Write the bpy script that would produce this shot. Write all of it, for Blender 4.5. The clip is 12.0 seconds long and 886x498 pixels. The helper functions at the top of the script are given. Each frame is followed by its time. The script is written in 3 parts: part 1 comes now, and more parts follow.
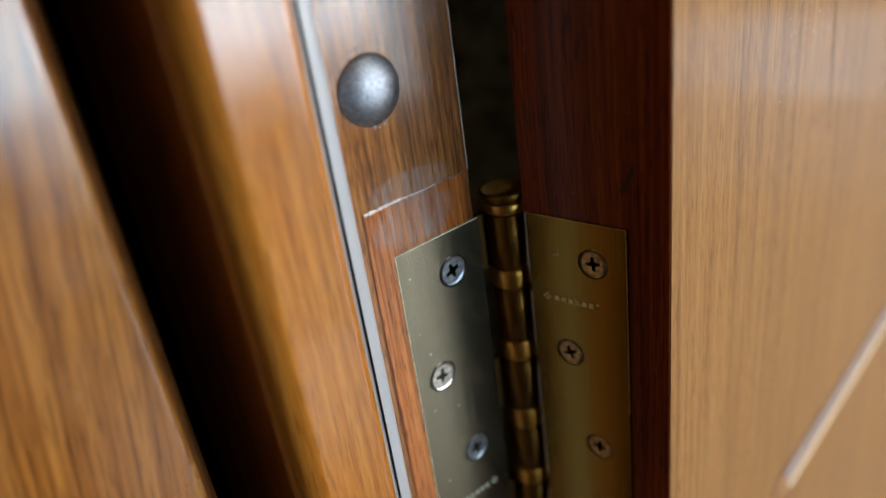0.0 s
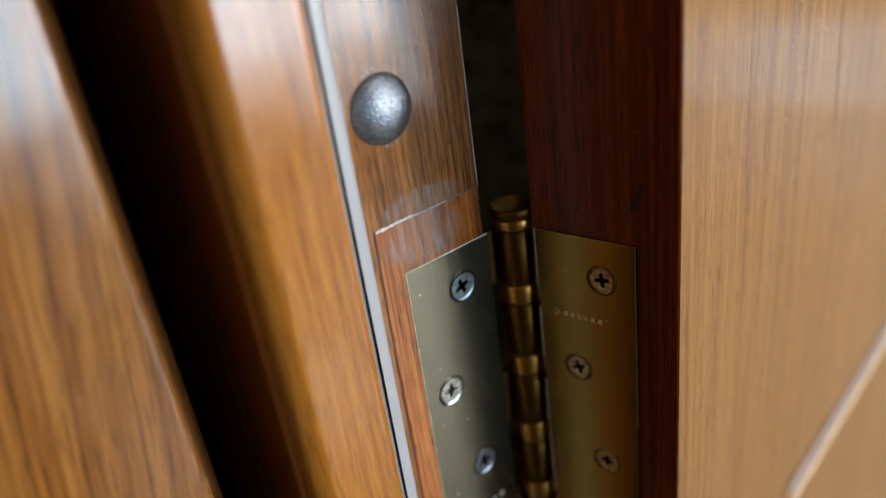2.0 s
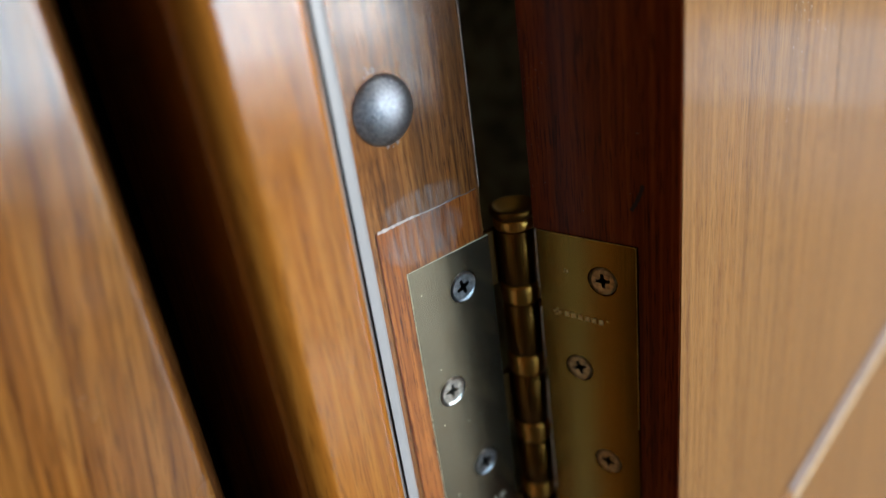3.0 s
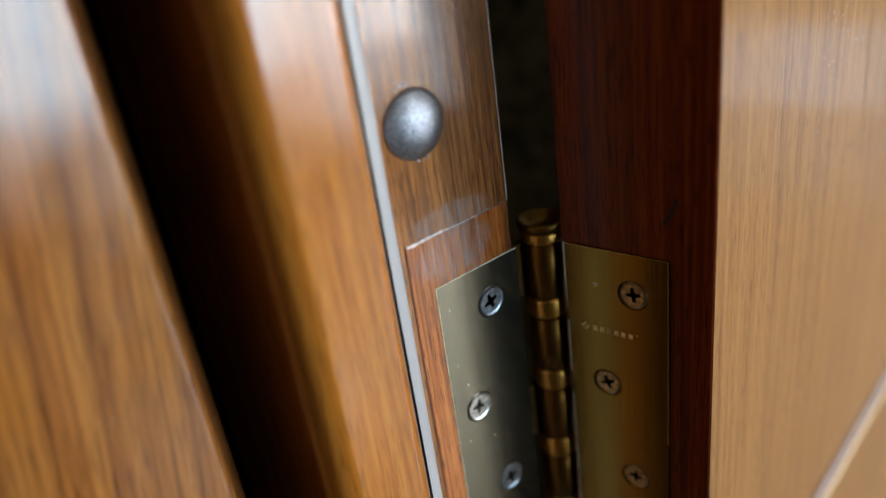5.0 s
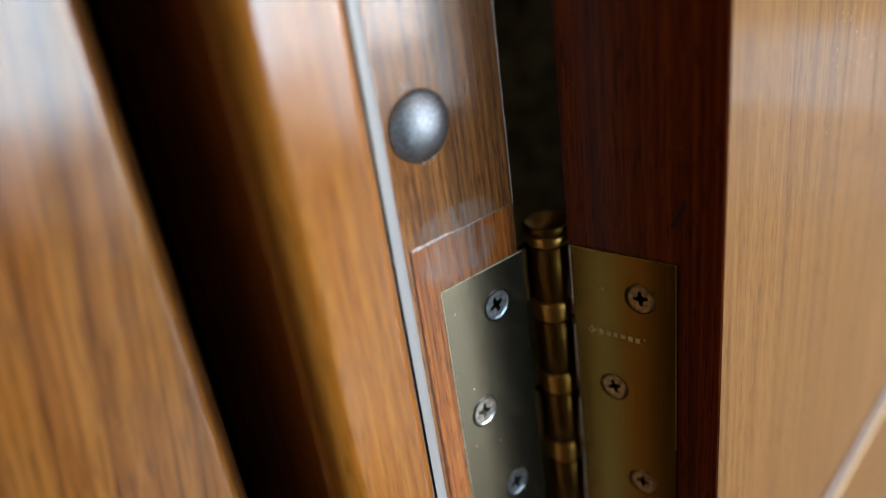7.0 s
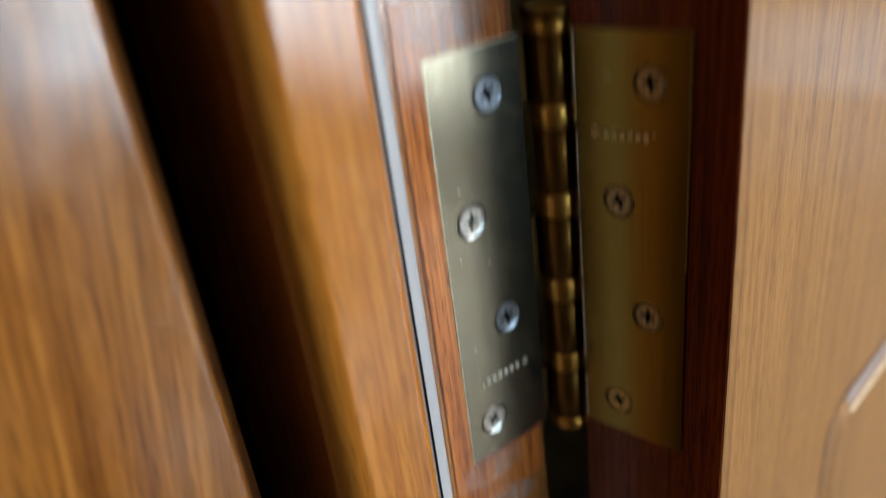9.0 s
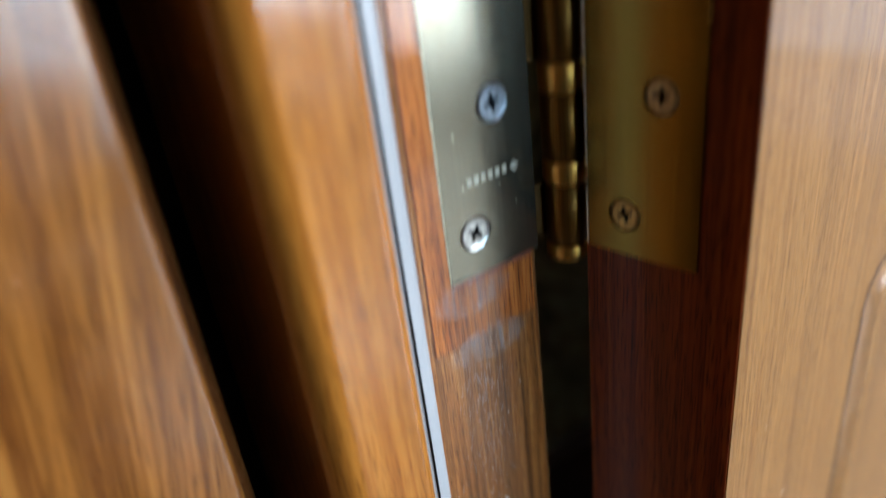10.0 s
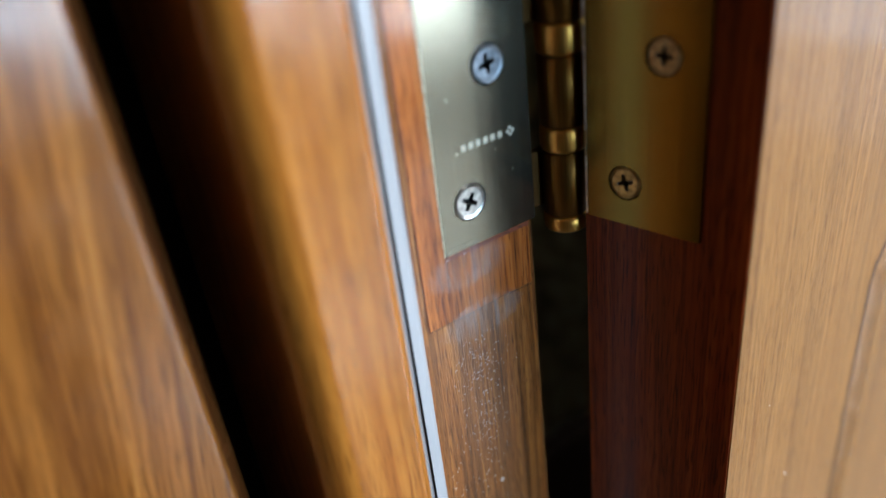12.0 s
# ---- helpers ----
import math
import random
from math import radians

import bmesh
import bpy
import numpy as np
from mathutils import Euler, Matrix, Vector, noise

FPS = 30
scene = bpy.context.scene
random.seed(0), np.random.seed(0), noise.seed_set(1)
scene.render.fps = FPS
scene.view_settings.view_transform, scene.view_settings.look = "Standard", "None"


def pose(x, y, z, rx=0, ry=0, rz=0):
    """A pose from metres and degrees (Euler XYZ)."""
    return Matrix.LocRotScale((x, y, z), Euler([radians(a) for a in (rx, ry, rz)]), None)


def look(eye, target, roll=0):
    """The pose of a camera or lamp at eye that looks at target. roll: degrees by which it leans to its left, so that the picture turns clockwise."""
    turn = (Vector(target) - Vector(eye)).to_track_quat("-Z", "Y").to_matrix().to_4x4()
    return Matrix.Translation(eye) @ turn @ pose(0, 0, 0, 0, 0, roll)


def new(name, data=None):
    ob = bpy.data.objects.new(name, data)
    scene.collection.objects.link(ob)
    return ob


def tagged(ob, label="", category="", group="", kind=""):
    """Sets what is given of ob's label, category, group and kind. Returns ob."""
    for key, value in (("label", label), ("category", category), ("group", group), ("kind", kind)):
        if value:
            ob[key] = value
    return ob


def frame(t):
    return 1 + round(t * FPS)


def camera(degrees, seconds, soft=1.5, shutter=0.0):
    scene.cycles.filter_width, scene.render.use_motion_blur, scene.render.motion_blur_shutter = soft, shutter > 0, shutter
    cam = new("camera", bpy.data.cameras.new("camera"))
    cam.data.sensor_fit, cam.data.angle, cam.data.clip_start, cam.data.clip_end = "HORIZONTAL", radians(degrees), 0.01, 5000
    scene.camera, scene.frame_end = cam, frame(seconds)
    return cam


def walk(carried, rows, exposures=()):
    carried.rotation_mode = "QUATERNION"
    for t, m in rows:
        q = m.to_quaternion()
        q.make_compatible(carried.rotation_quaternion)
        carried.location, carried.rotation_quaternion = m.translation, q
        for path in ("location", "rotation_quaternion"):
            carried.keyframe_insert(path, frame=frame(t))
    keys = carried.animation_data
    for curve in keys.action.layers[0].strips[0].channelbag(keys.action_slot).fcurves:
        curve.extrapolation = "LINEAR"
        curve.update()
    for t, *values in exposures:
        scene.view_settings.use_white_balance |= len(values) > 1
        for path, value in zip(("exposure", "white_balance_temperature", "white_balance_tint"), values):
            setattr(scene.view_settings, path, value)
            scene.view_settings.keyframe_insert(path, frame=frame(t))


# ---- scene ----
cam = camera(60.61, 12.0, soft=1.4, shutter=1.3)
# seconds, eye, heading to the left of +y, pitch, lean
PATH = [
    (0.0, 0.12442, -0.07749, 1.17439, 53.866, -26.910, -8.376),
    (0.5, 0.12415, -0.07876, 1.17605, 53.702, -26.727, -8.308),
    (1.0, 0.12414, -0.07785, 1.17682, 53.725, -26.627, -8.248),
    (1.5, 0.12432, -0.07787, 1.17691, 53.783, -26.562, -8.206),
    (2.0, 0.12331, -0.07898, 1.17726, 53.814, -26.462, -8.247),
    (2.5, 0.12322, -0.07958, 1.17741, 53.642, -26.402, -8.185),
    (4.5, 0.12005, -0.07914, 1.17794, 54.159, -26.434, -8.617),
    (5.0, 0.11760, -0.08164, 1.17931, 54.006, -26.108, -8.454),
    (5.5, 0.11761, -0.08135, 1.17983, 54.206, -25.894, -8.453),
    (6.0, 0.11691, -0.08060, 1.18079, 54.388, -26.094, -8.579),
    (6.5, 0.11658, -0.08095, 1.18102, 54.437, -25.829, -8.609),
    (6.7, 0.11586, -0.08126, 1.18035, 54.121, -25.883, -8.582),
    (8.5, 0.11882, -0.08087, 1.15352, 55.717, -26.188, -7.892),
    (9.0, 0.11853, -0.07935, 1.13239, 56.366, -26.818, -7.659),
    (9.5, 0.11704, -0.07540, 1.10686, 57.194, -27.189, -7.559),
    (10.0, 0.11444, -0.07140, 1.08464, 58.260, -29.117, -7.497),
    (10.5, 0.11223, -0.07020, 1.07472, 58.664, -30.081, -8.052),
    (11.0, 0.11162, -0.07016, 1.07507, 59.028, -30.311, -8.031),
    (11.5, 0.11170, -0.07037, 1.07547, 58.339, -29.907, -7.570),
    (12.0, 0.11231, -0.06929, 1.07789, 58.308, -29.807, -7.426),
]


def aimed(x, y, z, heading, pitch, lean):
    h, p = radians(heading), radians(pitch)
    eye = Vector((x, y, z))
    return look(eye, eye + Vector((-math.sin(h) * math.cos(p), math.cos(h) * math.cos(p), math.sin(p))), lean)


walk(cam, [(row[0], aimed(*row[1:])) for row in PATH], [(0.0, 0.0, 6500, 10), (8.8, 0.0, 6500, 10), (10.2, 0.36, 5760, 8), (12.0, 0.37, 5720, 8)])
cam.data.dof.use_dof = True
cam.data.dof.focus_distance = 0.168
cam.data.dof.aperture_fstop = 5.6

# ---- light: daylight from a window beyond the doorway ----
world = bpy.data.worlds.new("sky")
scene.world = world
world.use_nodes = True
wn = world.node_tree.nodes
sky = wn.new("ShaderNodeTexSky")
sky.sky_type = "NISHITA"
sky.sun_disc = False
sky.sun_elevation, sky.sun_rotation = radians(35), radians(200)
wn["Background"].inputs[1].default_value = 0.1
world.node_tree.links.new(sky.outputs[0], wn["Background"].inputs[0])



def window_light(y0, y1, z0, z1, place, towards, energy, color):
    lamp = bpy.data.lights.new("window_daylight", "AREA")
    lamp.shape, lamp.size, lamp.size_y = "RECTANGLE", y1 - y0, z1 - z0
    lamp.energy, lamp.color = energy, color
    ob = new("window_daylight", lamp)
    ob.matrix_world = look(place, towards)


# daylight in the window, the glazed balcony door and the large window of the room beyond the door
window_light(0.20, 1.35, 0.62, 1.25, (2.59, 0.775, 0.935), (0.0, 0.775, 0.935), 28, (0.60, 0.83, 1.0))
window_light(1.45, 1.98, 0.30, 2.20, (2.59, 1.715, 1.25), (0.0, 1.715, 1.25), 28, (0.88, 0.95, 1.0))
window_light(2.05, 3.00, 0.56, 2.20, (2.59, 2.525, 1.38), (0.0, 2.525, 1.38), 152, (0.97, 0.98, 1.0))
# unseen low far window, added for the bluish sheen on the door face
window_light(0.28, 1.40, 0.03, 0.40, (0.84, 3.49, 0.215), (0.84, 0.0, 0.215), 3.2, (0.55, 0.78, 1.0))


# ---- materials ----
def material(name):
    m = bpy.data.materials.new(name)
    m.use_nodes = True
    return m, m.node_tree.nodes, m.node_tree.links, m.node_tree.nodes["Principled BSDF"]


def ramp(nodes, stops):
    r = nodes.new("ShaderNodeValToRGB")
    while len(r.color_ramp.elements) < len(stops):
        r.color_ramp.elements.new(0.5)
    for e, (p, c) in zip(r.color_ramp.elements, stops):
        e.position, e.color = p, (*c, 1)
    return r


def wood(name, dark, mid, light, rough=0.35, coat=0.6, scale=1.0, bump=0.15, pores=0.75, gloss=0.14, long=1.0, lacquer=1.65, streak=0.35, relief=0.5, skew=0.0):
    """Varnished wood with the grain along z: wide figure, narrow pores and a fine relief."""
    m, n, l, b = material(name)
    tc = n.new("ShaderNodeTexCoord")
    turned = n.new("ShaderNodeMapping")
    turned.inputs["Rotation"].default_value = (skew, 0, 0)
    l.new(tc.outputs["Object"], turned.inputs[0])
    wide = n.new("ShaderNodeMapping")
    wide.inputs["Scale"].default_value = (480 * scale, 480 * scale, 13 * scale / long)
    fine = n.new("ShaderNodeMapping")
    fine.inputs["Scale"].default_value = (2300 * scale, 2300 * scale, 130 * scale)
    l.new(turned.outputs[0], wide.inputs[0])
    l.new(turned.outputs[0], fine.inputs[0])
    n1 = n.new("ShaderNodeTexNoise")
    n1.inputs["Scale"].default_value, n1.inputs["Detail"].default_value, n1.inputs["Distortion"].default_value = 1.0, 6, 1.0
    n2 = n.new("ShaderNodeTexNoise")
    n2.inputs["Scale"].default_value, n2.inputs["Detail"].default_value = 1.0, 3
    l.new(wide.outputs[0], n1.inputs[0])
    l.new(fine.outputs[0], n2.inputs[0])
    r1 = ramp(n, [(0.32, dark), (0.5, mid), (0.68, light)])
    l.new(n1.outputs[0], r1.inputs[0])
    r2 = ramp(n, [(0.36, (0.22, 0.15, 0.11)), (0.45, (0.86, 0.83, 0.80)), (0.60, (1, 1, 1))])
    l.new(n2.outputs[0], r2.inputs[0])
    broad = n.new("ShaderNodeMapping")
    broad.inputs["Scale"].default_value = (150 * scale, 150 * scale, 3.5 * scale)
    broad.inputs["Rotation"].default_value = (0.02, 0.03, 0)
    l.new(turned.outputs[0], broad.inputs[0])
    n3 = n.new("ShaderNodeTexNoise")
    n3.inputs["Scale"].default_value, n3.inputs["Detail"].default_value, n3.inputs["Distortion"].default_value = 1.0, 3, 0.4
    l.new(broad.outputs[0], n3.inputs[0])
    r3 = ramp(n, [(0.30, (0.42, 0.38, 0.36)), (0.46, (0.92, 0.92, 0.92)), (0.56, (1.0, 1.0, 1.0)), (0.70, (1.25, 1.22, 1.12))])
    l.new(n3.outputs[0], r3.inputs[0])
    band = n.new("ShaderNodeMixRGB")
    band.blend_type = "MULTIPLY"
    band.inputs[0].default_value = streak
    l.new(r1.outputs[0], band.inputs[1])
    l.new(r3.outputs[0], band.inputs[2])
    mix = n.new("ShaderNodeMixRGB")
    mix.blend_type = "MULTIPLY"
    mix.inputs[0].default_value = pores
    l.new(band.outputs[0], mix.inputs[1])
    l.new(r2.outputs[0], mix.inputs[2])
    l.new(mix.outputs[0], b.inputs["Base Color"])
    b.inputs["Roughness"].default_value = rough
    b.inputs["Coat Weight"].default_value = coat
    worn = n.new("ShaderNodeTexNoise")
    worn.inputs["Scale"].default_value, worn.inputs["Detail"].default_value = 70, 5
    l.new(tc.outputs["Object"], worn.inputs[0])
    wear = n.new("ShaderNodeMapRange")
    wear.inputs["From Min"].default_value, wear.inputs["From Max"].default_value = 0.35, 0.7
    wear.inputs["To Min"].default_value, wear.inputs["To Max"].default_value = gloss * 0.75, gloss * 1.7
    l.new(worn.outputs[0], wear.inputs[0])
    l.new(wear.outputs[0], b.inputs["Coat Roughness"])
    b.inputs["Specular IOR Level"].default_value = 0.12
    b.inputs["Coat IOR"].default_value = lacquer
    bp = n.new("ShaderNodeBump")
    bp.inputs["Strength"].default_value, bp.inputs["Distance"].default_value = bump, 0.0003
    l.new(n2.outputs[0], bp.inputs["Height"])
    l.new(bp.outputs[0], b.inputs["Normal"])
    bc = n.new("ShaderNodeBump")
    bc.inputs["Strength"].default_value, bc.inputs["Distance"].default_value = bump * relief, 0.0002
    l.new(n2.outputs[0], bc.inputs["Height"])
    l.new(bc.outputs[0], b.inputs["Coat Normal"])
    return m


def plain(name, color, rough=0.6, metal=0.0, spec=0.5, size=220, low=0.8, high=1.15, bump=0.0):
    m, n, l, b = material(name)
    tc = n.new("ShaderNodeTexCoord")
    no = n.new("ShaderNodeTexNoise")
    no.inputs["Scale"].default_value, no.inputs["Detail"].default_value = size, 5
    l.new(tc.outputs["Object"], no.inputs[0])
    r = ramp(n, [(0.3, tuple(c * low for c in color)), (0.7, tuple(min(1, c * high) for c in color))])
    l.new(no.outputs[0], r.inputs[0])
    l.new(r.outputs[0], b.inputs["Base Color"])
    b.inputs["Roughness"].default_value, b.inputs["Metallic"].default_value = rough, metal
    b.inputs["Specular IOR Level"].default_value = spec
    if bump:
        bp = n.new("ShaderNodeBump")
        bp.inputs["Strength"].default_value, bp.inputs["Distance"].default_value = bump, 0.0003
        l.new(no.outputs[0], bp.inputs["Height"])
        l.new(bp.outputs[0], b.inputs["Normal"])
    return m


def veined(name, color, vein, rough=0.35):
    """Dark stone with thin crooked veins."""
    m, n, l, b = material(name)
    tc = n.new("ShaderNodeTexCoord")
    no = n.new("ShaderNodeTexNoise")
    no.inputs["Scale"].default_value, no.inputs["Detail"].default_value, no.inputs["Distortion"].default_value = 26, 7, 1.6
    l.new(tc.outputs["Object"], no.inputs[0])
    r = ramp(n, [(0.42, color), (0.495, vein), (0.51, vein), (0.58, tuple(c * 0.7 for c in color))])
    l.new(no.outputs[0], r.inputs[0])
    l.new(r.outputs[0], b.inputs["Base Color"])
    b.inputs["Roughness"].default_value = rough
    return m


def brushed(name, color, rough=0.33, tarnish=(0.16, 0.10, 0.045)):
    """Satin metal brushed along z, with brown tarnish."""
    m, n, l, b = material(name)
    tc = n.new("ShaderNodeTexCoord")
    mp = n.new("ShaderNodeMapping")
    mp.inputs["Scale"].default_value = (7500, 7500, 25)
    l.new(tc.outputs["Object"], mp.inputs[0])
    lines = n.new("ShaderNodeTexNoise")
    lines.inputs["Scale"].default_value, lines.inputs["Detail"].default_value = 1.0, 2
    l.new(mp.outputs[0], lines.inputs[0])
    spots = n.new("ShaderNodeTexNoise")
    spots.inputs["Scale"].default_value, spots.inputs["Detail"].default_value = 160, 6
    l.new(tc.outputs["Object"], spots.inputs[0])
    sr = ramp(n, [(0.5, (0, 0, 0)), (0.78, (1, 1, 1))])
    l.new(spots.outputs[0], sr.inputs[0])
    lr = ramp(n, [(0.3, tuple(c * 0.70 for c in color)), (0.7, tuple(min(1, c * 1.25) for c in color))])
    l.new(lines.outputs[0], lr.inputs[0])
    mix = n.new("ShaderNodeMixRGB")
    l.new(sr.outputs[0], mix.inputs[0])
    l.new(lr.outputs[0], mix.inputs[1])
    mix.inputs[2].default_value = (*tarnish, 1)
    half = n.new("ShaderNodeMath")
    half.operation = "MULTIPLY"
    half.inputs[1].default_value = 0.22
    l.new(sr.outputs[0], half.inputs[0])
    l.new(half.outputs[0], mix.inputs[0])
    l.new(mix.outputs[0], b.inputs["Base Color"])
    b.inputs["Metallic"].default_value = 1.0
    rr = n.new("ShaderNodeMapRange")
    rr.inputs["To Min"].default_value, rr.inputs["To Max"].default_value = rough - 0.07, rough + 0.1
    l.new(lines.outputs[0], rr.inputs[0])
    l.new(rr.outputs[0], b.inputs["Roughness"])
    bp = n.new("ShaderNodeBump")
    bp.inputs["Strength"].default_value, bp.inputs["Distance"].default_value = 0.05, 0.00004
    l.new(lines.outputs[0], bp.inputs["Height"])
    l.new(bp.outputs[0], b.inputs["Normal"])
    return m


FRAME_WOOD = wood("frame_wood", (0.30, 0.098, 0.013), (0.40, 0.147, 0.019), (0.47, 0.190, 0.030), coat=1.0, scale=1.0, long=1.6, gloss=0.13, pores=0.5, streak=0.3)
CASING_WOOD = wood("casing_wood", (0.135, 0.043, 0.007), (0.255, 0.096, 0.016), (0.35, 0.150, 0.030), coat=0.85, scale=0.75, gloss=0.17, long=1.8, pores=0.5, streak=0.65, skew=0.15)
EDGE_SHADE = wood("shade_casing_wood", (0.060, 0.020, 0.005), (0.095, 0.034, 0.008), (0.13, 0.050, 0.012), coat=0.4, scale=0.75, gloss=0.26, lacquer=1.55, long=1.8)
JAMB_WOOD = wood("jamb_wood", (0.095, 0.033, 0.007), (0.265, 0.097, 0.019), (0.43, 0.185, 0.045), rough=0.42, coat=0.8, bump=0.7, gloss=0.10, scale=1.5, pores=0.85, long=1.5, streak=0.85, relief=0.3)
PATCH_WOOD = wood("patch_wood", (0.22, 0.058, 0.010), (0.40, 0.122, 0.019), (0.52, 0.185, 0.036), rough=0.4, coat=0.75, bump=0.5, gloss=0.08, scale=1.4, pores=0.8, long=1.5, streak=0.6, relief=0.2)
EDGE_WOOD = wood("edge_wood", (0.10, 0.014, 0.0012), (0.19, 0.031, 0.003), (0.26, 0.054, 0.006), coat=0.1, scale=1.1, pores=0.75, long=1.8, streak=0.5)
DOOR_WOOD = wood("door_wood", (0.225, 0.095, 0.022), (0.285, 0.133, 0.034), (0.35, 0.168, 0.047), rough=0.45, coat=0.35, pores=0.55, scale=1.3, lacquer=1.5, gloss=0.12, bump=0.3, long=1.8, streak=0.4)
# one leaf brass in two colours: silvery for light, brown for shade
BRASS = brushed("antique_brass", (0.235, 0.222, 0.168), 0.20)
SHADE_LEAF_BRASS = brushed("shade_leaf_brass", (0.165, 0.118, 0.025), 0.20)
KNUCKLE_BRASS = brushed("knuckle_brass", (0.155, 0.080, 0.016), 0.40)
RING_BRASS = brushed("ring_brass", (0.55, 0.32, 0.07), 0.36)
# leaf arms: brass darkened in its colour for the shade beside the knuckles
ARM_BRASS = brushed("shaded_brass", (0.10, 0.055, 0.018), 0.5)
STEEL = plain("zinc_steel", (0.28, 0.31, 0.35), 0.33, 1.0, size=900, low=0.6, high=1.3)
BRIGHT_STEEL = plain("bright_zinc", (0.58, 0.58, 0.55), 0.28, 1.0, size=900, low=0.6, high=1.3)
# door leaf screws: zinc with brass reflections put into its colour
DULL_STEEL = plain("brass_lit_zinc", (0.30, 0.235, 0.115), 0.34, 1.0, low=0.5, high=1.4, size=900)
SCREW_BRASS = plain("brassy_zinc", (0.34, 0.25, 0.09), 0.34, 1.0, low=0.5, high=1.4, size=900)
MARK = plain("engraving", (0.78, 0.74, 0.60), 0.5, 0.4)
DIM_MARK = plain("dim_engraving", (0.85, 0.72, 0.34), 0.6)
RUBBER = plain("grey_rubber", (0.36, 0.37, 0.385), 0.36, size=40, low=0.94, high=1.04)
GLUE = plain("dried_glue", (0.66, 0.59, 0.57), 0.18, size=900, low=0.7, high=1.2)
DIRT_AND_SHADE = plain("dark_dirt_and_shade", (0.03, 0.012, 0.006), 0.8)
BLACK = plain("shade_black", (0.008, 0.007, 0.006), 0.9, spec=0.05)
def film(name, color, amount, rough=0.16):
    """A thin uneven film with reflected haze put into its pale colour: glossy, broken into patches and thinning out
    towards its rim.
    """
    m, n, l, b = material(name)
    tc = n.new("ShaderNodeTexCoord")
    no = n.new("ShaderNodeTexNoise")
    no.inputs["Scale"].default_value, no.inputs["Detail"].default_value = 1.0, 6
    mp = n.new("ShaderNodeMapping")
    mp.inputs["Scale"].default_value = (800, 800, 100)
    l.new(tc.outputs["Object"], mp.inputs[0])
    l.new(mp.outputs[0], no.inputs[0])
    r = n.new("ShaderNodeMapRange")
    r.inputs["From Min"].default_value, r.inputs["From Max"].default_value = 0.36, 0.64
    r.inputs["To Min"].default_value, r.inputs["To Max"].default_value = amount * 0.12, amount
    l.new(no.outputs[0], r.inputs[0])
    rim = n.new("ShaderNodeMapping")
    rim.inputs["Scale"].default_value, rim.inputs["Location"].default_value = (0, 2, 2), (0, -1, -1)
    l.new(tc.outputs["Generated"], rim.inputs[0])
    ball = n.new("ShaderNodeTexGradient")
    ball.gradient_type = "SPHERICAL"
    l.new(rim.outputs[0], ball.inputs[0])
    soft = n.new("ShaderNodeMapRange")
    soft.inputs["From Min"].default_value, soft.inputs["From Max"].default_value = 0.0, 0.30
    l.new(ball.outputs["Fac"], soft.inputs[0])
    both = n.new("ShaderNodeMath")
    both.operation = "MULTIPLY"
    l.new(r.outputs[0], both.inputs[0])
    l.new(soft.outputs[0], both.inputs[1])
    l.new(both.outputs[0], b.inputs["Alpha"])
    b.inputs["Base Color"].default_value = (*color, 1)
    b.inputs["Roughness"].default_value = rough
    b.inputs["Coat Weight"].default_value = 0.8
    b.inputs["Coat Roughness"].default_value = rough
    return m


SHEEN_AND_DUST = plain("grey_sheen_and_dust", (0.20, 0.15, 0.14), 0.5, size=300, low=0.75, high=1.2)
CREST_LIGHT = plain("crest_light", (0.66, 0.50, 0.32), 0.35, size=300, low=0.8, high=1.15)
HAZE_AND_SCRATCH = film("haze_film", (0.56, 0.48, 0.46), 0.32)
RED_STAIN = plain("red_stain", (0.20, 0.035, 0.010), 0.5, size=900, low=0.4, high=1.3)
STONE = veined("olive_stone", (0.155, 0.165, 0.095), (0.36, 0.38, 0.26))
DADO = plain("dark_dado", (0.03, 0.012, 0.006), 0.5)
TILE = plain("floor_tile", (0.24, 0.22, 0.19), 0.11, size=30)
PLASTER = plain("beige_plaster", (0.30, 0.23, 0.15), 0.9, size=30)
WHITE = plain("white_paint", (0.74, 0.73, 0.70), 0.9, size=30)
TAN = plain("tan_plaster", (0.73, 0.475, 0.235), 0.9, size=30)
HALL = plain("hall_floor", (0.085, 0.05, 0.027), 0.5, size=30)
STUD_METAL = plain("dark_pewter", (0.27, 0.295, 0.335), 0.30, 0.9, size=2000, low=0.4, high=1.55, bump=0.8)
# zinc darkened in colour for the shade inside the screw recesses
RECESS = plain("shaded_zinc", (0.055, 0.055, 0.055), 0.4, 1.0, size=900, low=0.4, high=1.6)
EDGE_LIGHT = plain("brass_edge_light", (0.62, 0.56, 0.40), 0.5, 0.7, size=1500, low=0.45, high=1.2)
DIM_EDGE = plain("dim_edge_light", (0.42, 0.28, 0.08), 0.5, 0.7, size=1500, low=0.5, high=1.2)


# ---- building helpers ----
def part(name, bm, mat, parent=None, label=""):
    me = bpy.data.meshes.new(name)
    bm.to_mesh(me)
    bm.free()
    me.materials.append(mat)
    ob = new(name, me)
    ob.parent = parent
    return tagged(ob, label) if label else ob


def box(lo, hi, bevel=0.0, segments=2):
    bm = bmesh.new()
    bmesh.ops.create_cube(bm, size=1)
    lo, hi = Vector(lo), Vector(hi)
    for v in bm.verts:
        v.co = Vector([(lo[i] + hi[i]) / 2 + v.co[i] * (hi[i] - lo[i]) for i in range(3)])
    if bevel:
        bmesh.ops.bevel(bm, geom=bm.edges[:], offset=bevel, segments=segments, affect="EDGES", profile=0.5)
    return bm


